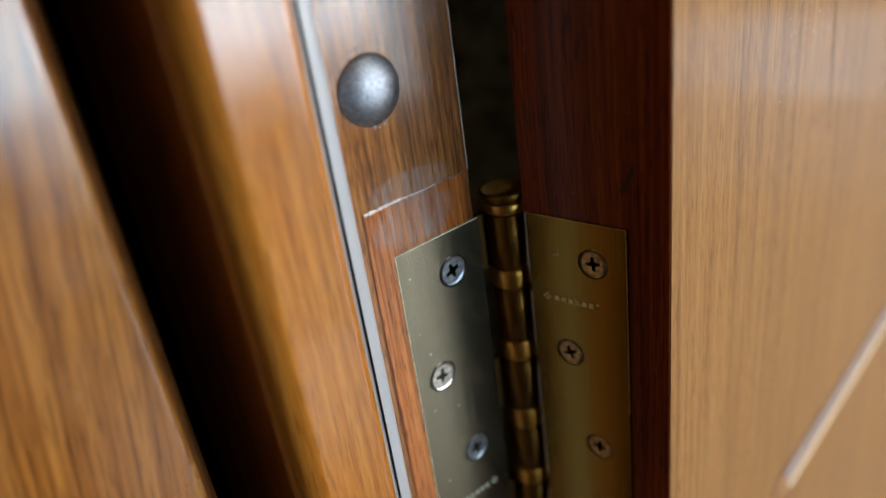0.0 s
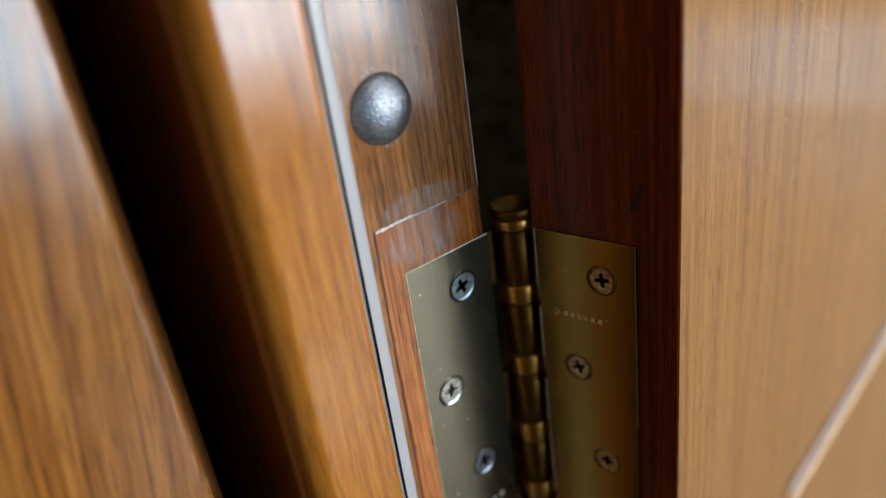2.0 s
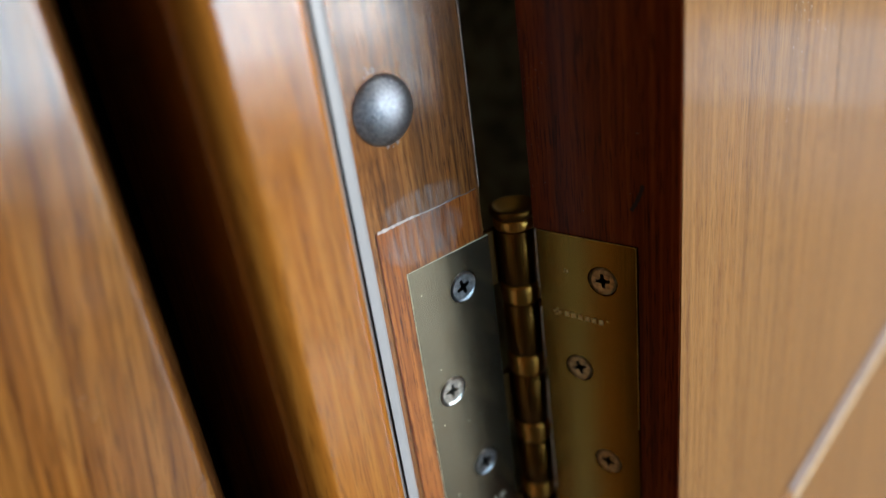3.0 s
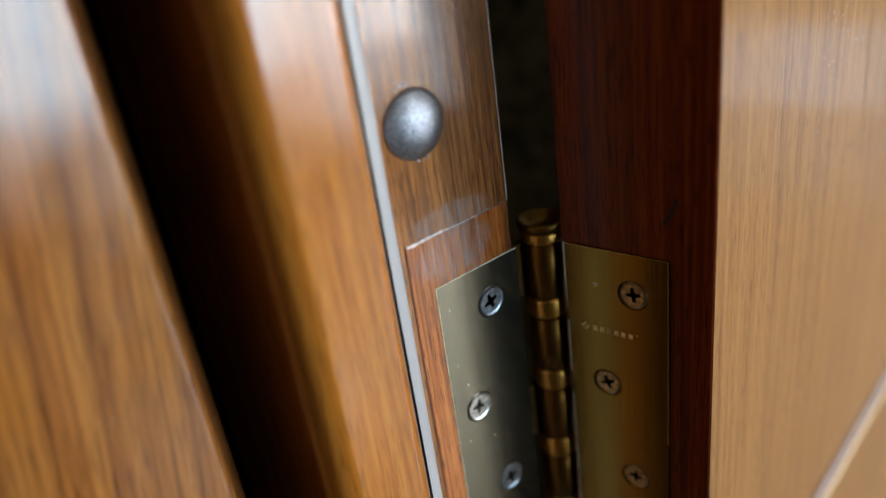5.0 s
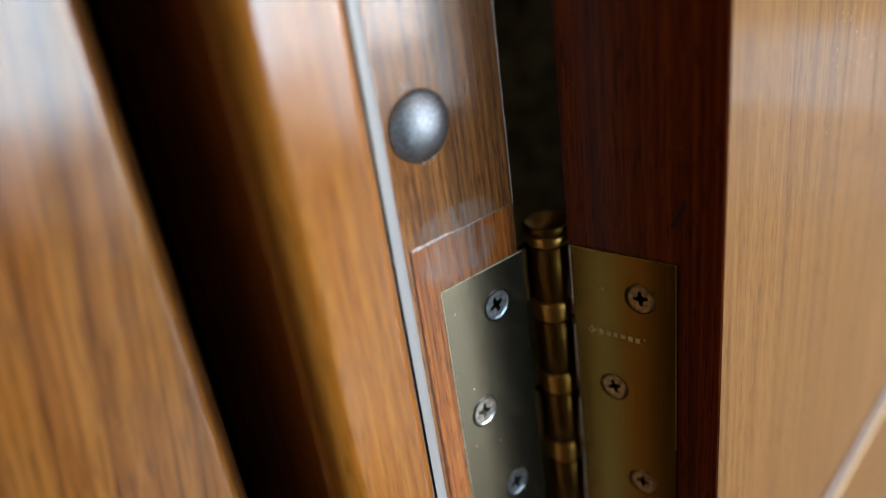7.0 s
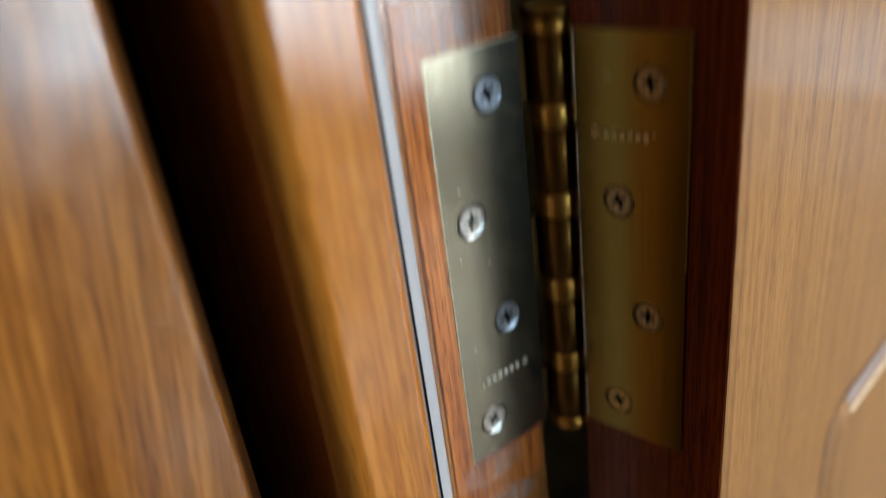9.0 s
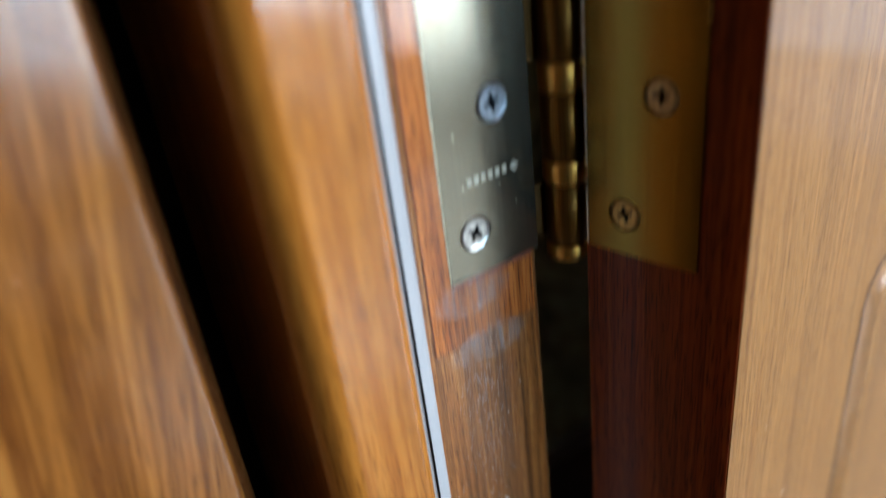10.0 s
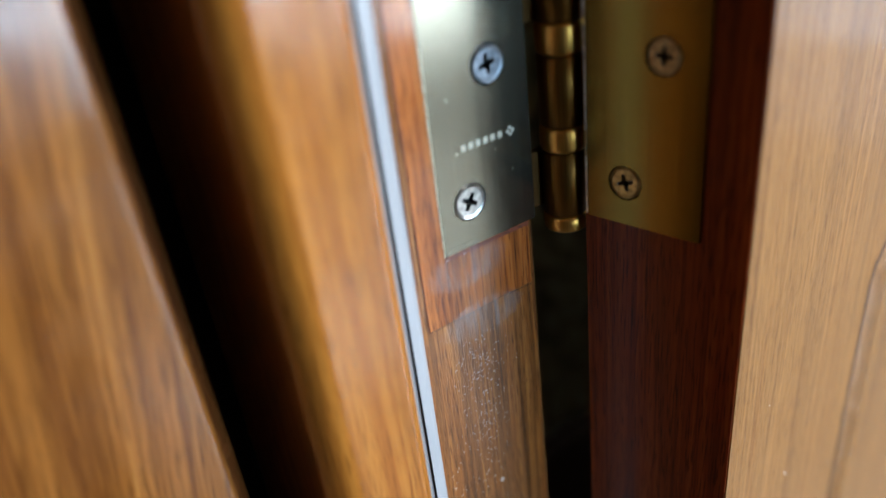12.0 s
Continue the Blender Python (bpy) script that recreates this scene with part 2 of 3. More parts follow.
def prism(outline, z0, z1):
    """An upright solid over a closed outline in plan."""
    bm = bmesh.new()
    lower = [bm.verts.new((x, y, z0)) for x, y in outline]
    upper = [bm.verts.new((x, y, z1)) for x, y in outline]
    k = len(outline)
    for i in range(k):
        bm.faces.new((lower[i], lower[(i + 1) % k], upper[(i + 1) % k], upper[i]))
    bm.faces.new(upper)
    bm.faces.new(lower[::-1])
    bmesh.ops.recalc_face_normals(bm, faces=bm.faces[:])
    return bm


def rounded(corners, steps=6):
    """An outline whose corners (x, y, radius) are rounded."""
    out = []
    k = len(corners)
    for i in range(k):
        p = Vector(corners[i][:2])
        r = corners[i][2]
        if r == 0:
            out.append(tuple(p))
            continue
        a = (Vector(corners[i - 1][:2]) - p).normalized()
        b = (Vector(corners[(i + 1) % k][:2]) - p).normalized()
        half = math.acos(max(-1, min(1, a.dot(b)))) / 2
        d = r / math.tan(half)
        c = p + (a + b).normalized() * (r / math.sin(half))
        s, e = p + a * d - c, p + b * d - c
        for j in range(steps + 1):
            q = s.lerp(e, j / steps).normalized() * r
            out.append(tuple(c + q))
    return out


def smooth(ob):
    for p in ob.data.polygons:
        p.use_smooth = True
    return ob


def lathe(profile, axis_xy=(0, 0), segments=40):
    """A solid turned round an upright axis from (radius, z) pairs."""
    bm = bmesh.new()
    rings = []
    for r, z in profile:
        rings.append([bm.verts.new((axis_xy[0] + r * math.cos(2 * math.pi * k / segments), axis_xy[1] + r * math.sin(2 * math.pi * k / segments), z)) for k in range(segments)])
    for a, b in zip(rings, rings[1:]):
        for k in range(segments):
            bm.faces.new((a[k], a[(k + 1) % segments], b[(k + 1) % segments], b[k]))
    bm.faces.new(rings[0][::-1])
    bm.faces.new(rings[-1])
    return bm


Z0 = 1.0            # bottom of the hinge
HINGE = 0.1         # its height


def closed_plate(outline, holes, thick, bevel=0.0):
    """A plate in the local x-z plane, its front at y = 0 and its back at y = thick, with round holes (x, z, radius)."""
    bm = bmesh.new()
    loops = [[Vector((x, 0, z)) for x, z in outline]]
    for hx, hz, r in holes:
        loops.append([Vector((hx + r * math.cos(2 * math.pi * k / 32), 0, hz + r * math.sin(2 * math.pi * k / 32))) for k in range(32)])
    rims = []
    for loop in loops:
        vs = [bm.verts.new(p) for p in loop]
        rims.append([bm.edges.new((vs[i], vs[(i + 1) % len(vs)])) for i in range(len(vs))])
    bmesh.ops.triangle_fill(bm, use_beauty=True, use_dissolve=False, edges=[e for r in rims for e in r], normal=(0, -1, 0))
    front = bm.faces[:]
    ends = [min(x for x, z in outline), max(x for x, z in outline), min(z for x, z in outline), max(z for x, z in outline)]
    rim = {v for v in bm.verts if min(abs(v.co.x - ends[0]), abs(v.co.x - ends[1]), abs(v.co.z - ends[2]), abs(v.co.z - ends[3])) < 1e-6}
    middle = Vector(((ends[0] + ends[1]) / 2, 0, (ends[2] + ends[3]) / 2))
    made = bmesh.ops.extrude_face_region(bm, geom=front)
    for v in made["geom"]:
        if isinstance(v, bmesh.types.BMVert):
            v.co.y += thick
    for v in rim:
        v.co.x += 0.00008 if v.co.x < middle.x else -0.00008
        v.co.z += 0.00008 if v.co.z < middle.z else -0.00008
    bmesh.ops.recalc_face_normals(bm, faces=bm.faces[:])
    return bm


def screw_head(turn, r):
    """A countersunk head in the local x-z plane, facing -y, with a cross recess."""
    bm = bmesh.new()
    w, arm = 0.105 * r, 0.50 * r
    cross = []
    for q in range(4):
        a = q * math.pi / 2 + turn
        for px, pz in ((arm, -w), (arm, w), (w * 1.45, w * 1.45)):
            cross.append((px * math.cos(a) - pz * math.sin(a), px * math.sin(a) + pz * math.cos(a)))
    dish = [bm.verts.new((0.78 * r * math.cos(2 * math.pi * k / 32), 0.0002, 0.78 * r * math.sin(2 * math.pi * k / 32))) for k in range(32)]
    rim = [bm.verts.new((0.92 * r * math.cos(2 * math.pi * k / 32), 0, 0.92 * r * math.sin(2 * math.pi * k / 32))) for k in range(32)]
    low = [bm.verts.new((r * math.cos(2 * math.pi * k / 32), 0.0003, r * math.sin(2 * math.pi * k / 32))) for k in range(32)]
    foot = [bm.verts.new((0.5 * r * math.cos(2 * math.pi * k / 32), 0.0024, 0.5 * r * math.sin(2 * math.pi * k / 32))) for k in range(32)]
    top = [bm.verts.new((x, 0.0002, z)) for x, z in cross]
    edges = [bm.edges.new((dish[i], dish[(i + 1) % 32])) for i in range(32)] + [bm.edges.new((top[i], top[(i + 1) % 12])) for i in range(12)]
    bmesh.ops.triangle_fill(bm, use_beauty=True, use_dissolve=False, edges=edges, normal=(0, -1, 0))
    for i in range(32):
        j = (i + 1) % 32
        bm.faces.new((dish[i], dish[j], rim[j], rim[i]))
        bm.faces.new((rim[i], rim[j], low[j], low[i]))
        bm.faces.new((low[i], low[j], foot[j], foot[i]))
    bmesh.ops.recalc_face_normals(bm, faces=bm.faces[:])
    hollow = bmesh.new()
    top = [hollow.verts.new((x, 0.0002, z)) for x, z in cross]
    pit = [hollow.verts.new((x * 0.55, 0.0019, z * 0.55)) for x, z in cross]
    for i in range(12):
        j = (i + 1) % 12
        hollow.faces.new((top[i], pit[i], pit[j], top[j]))
    hollow.faces.new(pit)
    return bm, hollow


def swept(path, closed, profile, m):
    """A strip over a path (u, v) in a plane: the profile holds (distance inward, height)."""
    bm = bmesh.new()
    k = len(path)
    rows = []
    for i in range(k):
        p = Vector(path[i])
        a = Vector(path[i - 1]) if closed or i else p
        b = Vector(path[(i + 1) % k]) if closed or i < k - 1 else p
        t = (b - a).normalized()
        inward = Vector((t.y, -t.x))
        rows.append([bm.verts.new(m @ Vector((p.x + inward.x * s, p.y + inward.y * s, h))) for s, h in profile])
    for i in range(k if closed else k - 1):
        a, b = rows[i], rows[(i + 1) % k]
        for j in range(len(profile) - 1):
            bm.faces.new((a[j], a[j + 1], b[j + 1], b[j]))
    bmesh.ops.recalc_face_normals(bm, faces=bm.faces[:])
    return bm


def bits(places, m, size, seed):
    """Many small irregular flakes at (u, v) of a plane, joined."""
    rnd = random.Random(seed)
    bm = bmesh.new()
    for u, v in places:
        r = size * rnd.uniform(0.4, 1.3)
        k = rnd.choice((4, 5, 6))
        a0 = rnd.uniform(0, 6.28)
        ring = [(u + r * rnd.uniform(0.6, 1.1) * math.cos(a0 + 6.283 * i / k), v + r * rnd.uniform(0.7, 1.5) * math.sin(a0 + 6.283 * i / k)) for i in range(k)]
        low = [bm.verts.new(m @ Vector((x, y, 0))) for x, y in ring]
        tip = bm.verts.new(m @ Vector((u, v, r * 0.7)))
        for i in range(k):
            bm.faces.new((low[i], low[(i + 1) % k], tip))
    return bm


# ---- the frame ----
door_frame = tagged(new("door_frame"), "varnished brown wooden door frame with rebate and deep groove", "door frame", kind="structure")
for z0, z1, mortise in ((0, Z0, False), (Z0, Z0 + HINGE, True), (Z0 + HINGE, 2.1, False)):
    front = [(-0.0021, 0.0238, 0), (-0.05, 0.0238, 0), (-0.05, -0.030, 0), (0, -0.030, 0), (0, 0.0, 0), (-0.0021, 0.0, 0)] if mortise else [(0, -0.030, 0), (0, 0.0238, 0.0011), (-0.05, 0.0238, 0), (-0.05, -0.030, 0)]
    part("jamb", prism(rounded(front), z0, z1), JAMB_WOOD, door_frame)
part("stop_moulding", prism(rounded([(0.0125, -0.0171, 0.0028), (0.0002, -0.0171, 0), (0.0002, -0.030, 0), (-0.05, -0.030, 0), (-0.05, -0.0384, 0), (0.0125, -0.0384, 0.0066)], 18), 0, 2.1), FRAME_WOOD, door_frame, "orange-brown varnished stop moulding")
# the casing: a slightly crowned face that rolls over into the groove
brow = [(-0.005 - 0.0004 * (k / 28) ** 2, -0.072 + 0.0179 * k / 28, 0) for k in range(29)]


def bend(start, r, a0, a1, steps):
    """Points of an arc that goes on from a point, its outward normal turning from a0 to a1."""
    cx, cy = start[0] - r * math.cos(a0), start[1] - r * math.sin(a0)
    return [(cx + r * math.cos(a0 + (a1 - a0) * k / steps), cy + r * math.sin(a0 + (a1 - a0) * k / steps), 0) for k in range(1, steps + 1)]


shoulder = bend(brow[-1], 0.0060, math.atan(0.042), radians(28), 14)
nose = bend(shoulder[-1], 0.0050, radians(28), radians(90), 20)
back = shoulder[-1][0] - 0.0060
part("casing", prism(rounded(brow + shoulder + [(back, shoulder[-1][1], 0), (back, nose[-1][1], 0), (-0.05, nose[-1][1], 0), (-0.05, -0.110, 0), (-0.005, -0.110, 0.003)], 12), 0, 2.1), CASING_WOOD, door_frame, "broad brown varnished casing with rolled edge")
# the edge's fall into shade is put into its dark colour
part("casing_edge", prism([p[:2] for p in [(shoulder[-1][0], shoulder[-1][1] + 0.00002)] + nose + [(back + 0.0001, nose[-1][1], 0), (back + 0.0001, shoulder[-1][1] + 0.0001, 0)]], 0, 2.1), EDGE_SHADE, door_frame, "rounded edge of the casing, darkened in colour for shade")
# black sheet that puts the groove's deep shade into its colour
part("groove_back", box((-0.05, nose[-1][1] + 0.0002, 0), (-0.042, -0.0386, 2.1)), BLACK, door_frame, "black sheet for the deep shade in the groove")
part("rubber_seal", prism(rounded([(-0.0005, -0.0158, 0), (0.0056, -0.0160, 0.0022), (0.0046, -0.0096, 0.0028), (-0.0005, -0.0085, 0)], 10), 0, 2.1), RUBBER, door_frame, "grey rubber weather seal in the rebate")
# solid black strip, painted shade of the narrow gap beside the seal
part("seal_gap", box((0.0030, -0.0136, 0), (0.00572, -0.01325, 2.1), 0.0001), BLACK, door_frame, "black strip for the shade between stop and seal")
# wooden patch let in round the hinge, with its glue line and a thin open joint
patch = tagged(new("hinge_patch"), "reddish wooden patch let in round the hinge")
patch.parent = door_frame
for lo, hi in (((-0.0018, -0.0057, Z0 - 0.0155), (0.00014, 0.0222, Z0)), ((-0.0018, -0.0057, Z0 + HINGE), (0.00014, 0.0222, Z0 + 0.1120)), ((-0.0018, -0.0057, Z0), (0.00014, -0.00005, Z0 + HINGE))):
    part("patch_piece", box(lo, hi), PATCH_WOOD, patch)
M_JAMB = Matrix(((0, 0, 1, 0.0001), (1, 0, 0, 0), (0, 1, 0, 0), (0, 0, 0, 1)))


def glue_run(y0, y1, z, wide, tone, seed):
    """A run of glue along y whose width wanders and tapers off."""
    rnd = random.Random(seed)
    bm = bmesh.new()
    rows = []
    for i in range(41):
        f = i / 40
        w = wide * (1 - 0.7 * f) * rnd.uniform(0.6, 1.35)
        y, zc = y0 + (y1 - y0) * f, z + 0.0001 * math.sin(9 * f + seed) + rnd.uniform(-0.00005, 0.00005)
        rows.append([bm.verts.new((0.0001 + h, y, zc + dz)) for dz, h in ((-w, 0.00003), (-w * 0.5, w * 0.45), (w * 0.4, w * 0.5), (w, 0.00003))])
    for a, b in zip(rows, rows[1:]):
        for j in range(3):
            bm.faces.new((a[j], b[j], b[j + 1], a[j + 1]))
    part("glue_line", bm, tone, door_frame, "whitish dried glue line above the patch")


glue_run(-0.0054, 0.0140, Z0 + 0.1121, 0.00042, GLUE, 4)
glue_run(0.0136, 0.0222, Z0 + 0.1122, 0.00026, SHEEN_AND_DUST, 5)
glue_run(0.0002, 0.0190, Z0 - 0.0008, 0.00022, GLUE, 7)
# highlight of the jamb's arris, put in as a strip of pale glue colour
part("arris_glint", box((-0.0012, 0.02365, Z0 + 0.112), (-0.0004, 0.02385, 2.05)), GLUE, door_frame, "thin pale strip for the highlight on the arris")
part("joint_line", swept([(-0.0059, Z0 - 0.0155), (-0.0058, Z0 + 0.03), (-0.0060, Z0 + 0.07), (-0.0057, Z0 + 0.112)], False, [(-0.00010, 0.00012), (0.00010, 0.00012)], M_JAMB), RED_STAIN, door_frame)
part("stain_line", swept([(0.0003, Z0 - 0.0004), (0.008, Z0 - 0.0005), (0.016, Z0 - 0.0004), (0.0222, Z0 - 0.0005)], False, [(-0.0004, 0.00010), (0.0005, 0.00010)], M_JAMB), RED_STAIN, door_frame, "reddish stain under the hinge leaf")
rnd = random.Random(31)
# haze of reflected window light, painted as pale patches on the lacquer
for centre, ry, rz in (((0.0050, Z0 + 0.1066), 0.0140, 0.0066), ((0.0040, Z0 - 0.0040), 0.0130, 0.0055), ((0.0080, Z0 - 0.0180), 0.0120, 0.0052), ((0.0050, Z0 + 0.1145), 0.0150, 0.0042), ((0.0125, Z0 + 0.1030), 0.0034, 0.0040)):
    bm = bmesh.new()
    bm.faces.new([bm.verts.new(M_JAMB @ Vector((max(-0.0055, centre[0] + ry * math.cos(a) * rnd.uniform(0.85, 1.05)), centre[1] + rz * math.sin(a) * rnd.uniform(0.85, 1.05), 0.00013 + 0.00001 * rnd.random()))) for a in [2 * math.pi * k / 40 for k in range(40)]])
    part("haze_film", bm, HAZE_AND_SCRATCH, door_frame, "hazy pale film, reflected window light put into its colour")
part("joint_line", swept([(-0.0057, Z0 - 0.0156), (0.006, Z0 - 0.0158), (0.013, Z0 - 0.0155), (0.022, Z0 - 0.0160)], False, [(-0.00008, 0.00012), (0.00008, 0.00012)], M_JAMB), DIRT_AND_SHADE, door_frame)
part("head_jamb", box((0.0, -0.0515, 2.06), (0.92, 0.0238, 2.1)), FRAME_WOOD, door_frame)
part("far_jamb", box((0.88, -0.0515, 0), (0.92, 0.0238, 2.06)), FRAME_WOOD, door_frame)

# ---- the door ----
door = tagged(new("door_1"), "open varnished teak door with a moulded panel", "door", kind="structure")
E = Vector((0.0415, 0.0408))
I = Vector((0.0068, 0.0329))
U = Vector((-0.15, 1.0)).normalized()
N = Vector((U.y, -U.x))
lipping = 0.0030
along = (E - N * 0.0003 - I).normalized()
notch = I + along * 0.02612
for z0, z1, mortise in ((0.01, Z0, False), (Z0, Z0 + HINGE, True), (Z0 + HINGE, 2.05, False)):
    outline = [E - N * 0.0003, E - N * 0.0003 + U * lipping, I + U * lipping]
    outline += [I + U * 0.0026, notch + U * 0.0026, notch] if mortise else [I]
    part("edge_lipping", prism([tuple(p) for p in outline], z0, z1), EDGE_WOOD, door, "dark reddish-brown wooden edge of the door")
part("slab", prism([tuple(E + U * 0.0004), tuple(E + U * 0.84), tuple(I + U * 0.84), tuple(I + U * lipping), tuple(E - N * 0.0003 + U * lipping), tuple(E - N * 0.0003 + U * 0.0004)], 0.01, 2.05), DOOR_WOOD, door, "light tan varnished veneer")
M_FACE = Matrix(((U.x, 0, N.x, E.x), (U.y, 0, N.y, E.y), (0, 1, 0, 0), (0, 0, 0, 1)))
panel_path = rounded([(0.0745, 0.20, 0.02), (0.0745, Z0 - 0.0345, 0.013), (0.72, Z0 - 0.0345, 0.013), (0.72, 0.20, 0.02)], 12)
smooth(part("panel_moulding", swept(panel_path, True, [(0.0, 0.0), (0.0008, 0.0002), (0.0048, 0.0018), (0.0056, 0.0023), (0.0064, 0.0025), (0.0073, 0.0026), (0.0110, 0.0026)], M_FACE), DOOR_WOOD, door, "sloping moulding round the raised panel"))
# reflection of the ceiling on the top slope, painted as a grey band
part("ledge_sheen", swept([(0.0875, Z0 - 0.0345), (0.12, Z0 - 0.0345), (0.30, Z0 - 0.0345), (0.7065, Z0 - 0.0345)], False, [(0.0012, 0.0004), (0.0042, 0.0016)], M_FACE @ Matrix.Translation((0, 0.0001, 0.0001))), SHEEN_AND_DUST, door, "greyish sheen painted on the sloping top ledge")
# highlight along the crest, put in as a pale strip
part("arris_highlight", swept([(0.0875, Z0 - 0.0345), (0.12, Z0 - 0.0345), (0.30, Z0 - 0.0345), (0.7065, Z0 - 0.0345)], False, [(0.0052, 0.0021), (0.0056, 0.0023), (0.0064, 0.0025), (0.0071, 0.0026)], M_FACE @ Matrix.Translation((0, 0.0001, 0.0001))), CREST_LIGHT, door, "pale highlight painted on the arris of the panel")
# shadow line of the joint at the moulding's foot, painted as a dark strip
part("panel_joint_shade", swept(panel_path, True, [(-0.0005, 0.0001), (0.0005, 0.00026)], M_FACE), DIRT_AND_SHADE, door)
inner = [(0.0745 + 0.0108, 0.20 + 0.0108), (0.0745 + 0.0108, Z0 - 0.0345 - 0.0108), (0.72 - 0.0108, Z0 - 0.0345 - 0.0108), (0.72 - 0.0108, 0.20 + 0.0108)]
bm = box((inner[0][0], inner[0][1], 0.0), (inner[2][0], inner[2][1], 0.0026))
bm.transform(M_FACE)
part("panel", bm, DOOR_WOOD, door)
dent = swept([(0.0, 0.0), (0.0012, 0.0020), (0.0022, 0.0044), (0.0027, 0.0062)], False, [(-0.0003, 0.00008), (0.0006, 0.00008)], Matrix(((0.975, 0, 0.222, 0.0308), (0.2217, 0, -0.975, 0.0383), (0, 1, 0, Z0 + 0.1085), (0, 0, 0, 1))))
part("dent", dent, DIRT_AND_SHADE, door, "small dark dent in the door edge")

# ---- the hinge ----
hinge = tagged(new("butt_hinge"), "antique brass ball bearing butt hinge screwed to jamb and door", "hinge")
SPANS = ((-0.0014, 0.0134), (0.0191, 0.0340), (0.0406, 0.0566), (0.0629, 0.0782), (0.0839, 0.0985))
M_LEAF_J = Matrix(((0, -1, 0, 0.0002), (1, 0, 0, 0), (0, 0, 1, Z0), (0, 0, 0, 1)))
LEAF_ANGLE = math.atan(0.227)
M_LEAF_D = Matrix.Translation((0.0001, 0.0310, Z0)) @ Matrix.Rotation(LEAF_ANGLE, 4, "Z")


def leaf_outline(outer, inner_edge):
    """A leaf from its outer edge to its inner one."""
    return [(outer, 0.0), (inner_edge, 0.0), (inner_edge, HINGE), (outer, HINGE)]


HOLES_J = ((0.0151, 0.0898), (0.0076, 0.0637), (0.0148, 0.0363), (0.0077, 0.0100))
HOLES_D = ((0.0245, 0.0897), (0.0173, 0.0634), (0.0241, 0.0360), (0.0165, 0.0094))
leaf_j = part("jamb_leaf", closed_plate(leaf_outline(0.0, 0.0243), [(a, z, 0.00405) for a, z in HOLES_J], 0.0025), BRASS, hinge, "satin brass leaf on the jamb, its silvery light put into the colour")
leaf_j.matrix_local = M_LEAF_J
leaf_d = part("door_leaf", closed_plate(leaf_outline(0.0329, 0.0077), [(a, z, 0.00375) for a, z in HOLES_D], 0.0025), SHADE_LEAF_BRASS, hinge, "brass leaf on the door edge, its shade put into the brown colour")
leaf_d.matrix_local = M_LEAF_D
# arrises of the two leaves, the light they catch put into bright strips
for path, m, tone in (([(0.0001, 0.0002), (0.00015, 0.035), (0.0001, 0.070), (0.0001, 0.0999), (0.010, 0.0999), (0.0243, 0.0999)], M_LEAF_J, EDGE_LIGHT), ([(0.0078, 0.0999), (0.020, 0.0999), (0.0328, 0.0999), (0.0328, 0.075), (0.0328, 0.050)], M_LEAF_D, DIM_EDGE)):
    part("edge_light", swept(path, False, [(-0.0001, 0.00002), (0.00016, 0.00005)], m @ Matrix(((1, 0, 0, 0), (0, 0, -1, 0), (0, 1, 0, 0), (0, 0, 0, 1)))), tone, hinge, "bright edge of the leaf, the light it catches put into its colour")
PIN = (0.0000, 0.0333)
# the door leaf's cut edge, its glint added as bright strips between bearing rings
for z0, z1 in ((0.0004, 0.0135), (0.0192, 0.0400), (0.0420, 0.0562), (0.0632, 0.0785), (0.0842, 0.0996)):
    strip = part("leaf_edge_glint", box((0.00735, -0.0001, z0), (0.0077, 0.0016, z1)), BRIGHT_STEEL, hinge)
    strip.matrix_local = M_LEAF_D
for m, spots, size in ((M_LEAF_D, [(0.0150, 0.0908), (0.0154, 0.0903), (0.0147, 0.0903)], 0.00032), (M_LEAF_J, [(0.0030, 0.078), (0.0052, 0.0715), (0.0036, 0.0555), (0.0046, 0.0320), (0.0030, 0.0930), (0.0112, 0.0525), (0.0150, 0.0190), (0.0190, 0.0135)], 0.00018)):
    tagged(part("scuff", bits(spots, m @ Matrix(((1, 0, 0, 0), (0, 0, -1, 0), (0, 1, 0, 0), (0, 0, 0, 1))), size, 21), MARK, hinge), kind="stuff")
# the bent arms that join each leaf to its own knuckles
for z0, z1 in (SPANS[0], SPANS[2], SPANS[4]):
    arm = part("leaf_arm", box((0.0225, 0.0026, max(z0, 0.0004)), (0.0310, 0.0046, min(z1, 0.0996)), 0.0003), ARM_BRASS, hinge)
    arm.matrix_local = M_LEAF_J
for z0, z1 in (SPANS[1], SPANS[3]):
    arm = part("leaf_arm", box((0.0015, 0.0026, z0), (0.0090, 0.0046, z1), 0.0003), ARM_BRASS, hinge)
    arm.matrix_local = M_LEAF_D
for z0, z1 in SPANS:
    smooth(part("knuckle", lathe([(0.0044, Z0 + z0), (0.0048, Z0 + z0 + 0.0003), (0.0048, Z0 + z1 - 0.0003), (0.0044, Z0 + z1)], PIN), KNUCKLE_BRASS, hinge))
for (_, z0), (z1, _) in zip(SPANS, SPANS[1:]):
    smooth(part("bearing_ring", lathe([(0.0042, Z0 + z0), (0.0048, Z0 + z0 + 0.0004), (0.0050, Z0 + z0 + 0.001), (0.0050, Z0 + z1 - 0.001), (0.0048, Z0 + z1 - 0.0004), (0.0042, Z0 + z1)], PIN), RING_BRASS, hinge, "brighter brass bearing ring"))
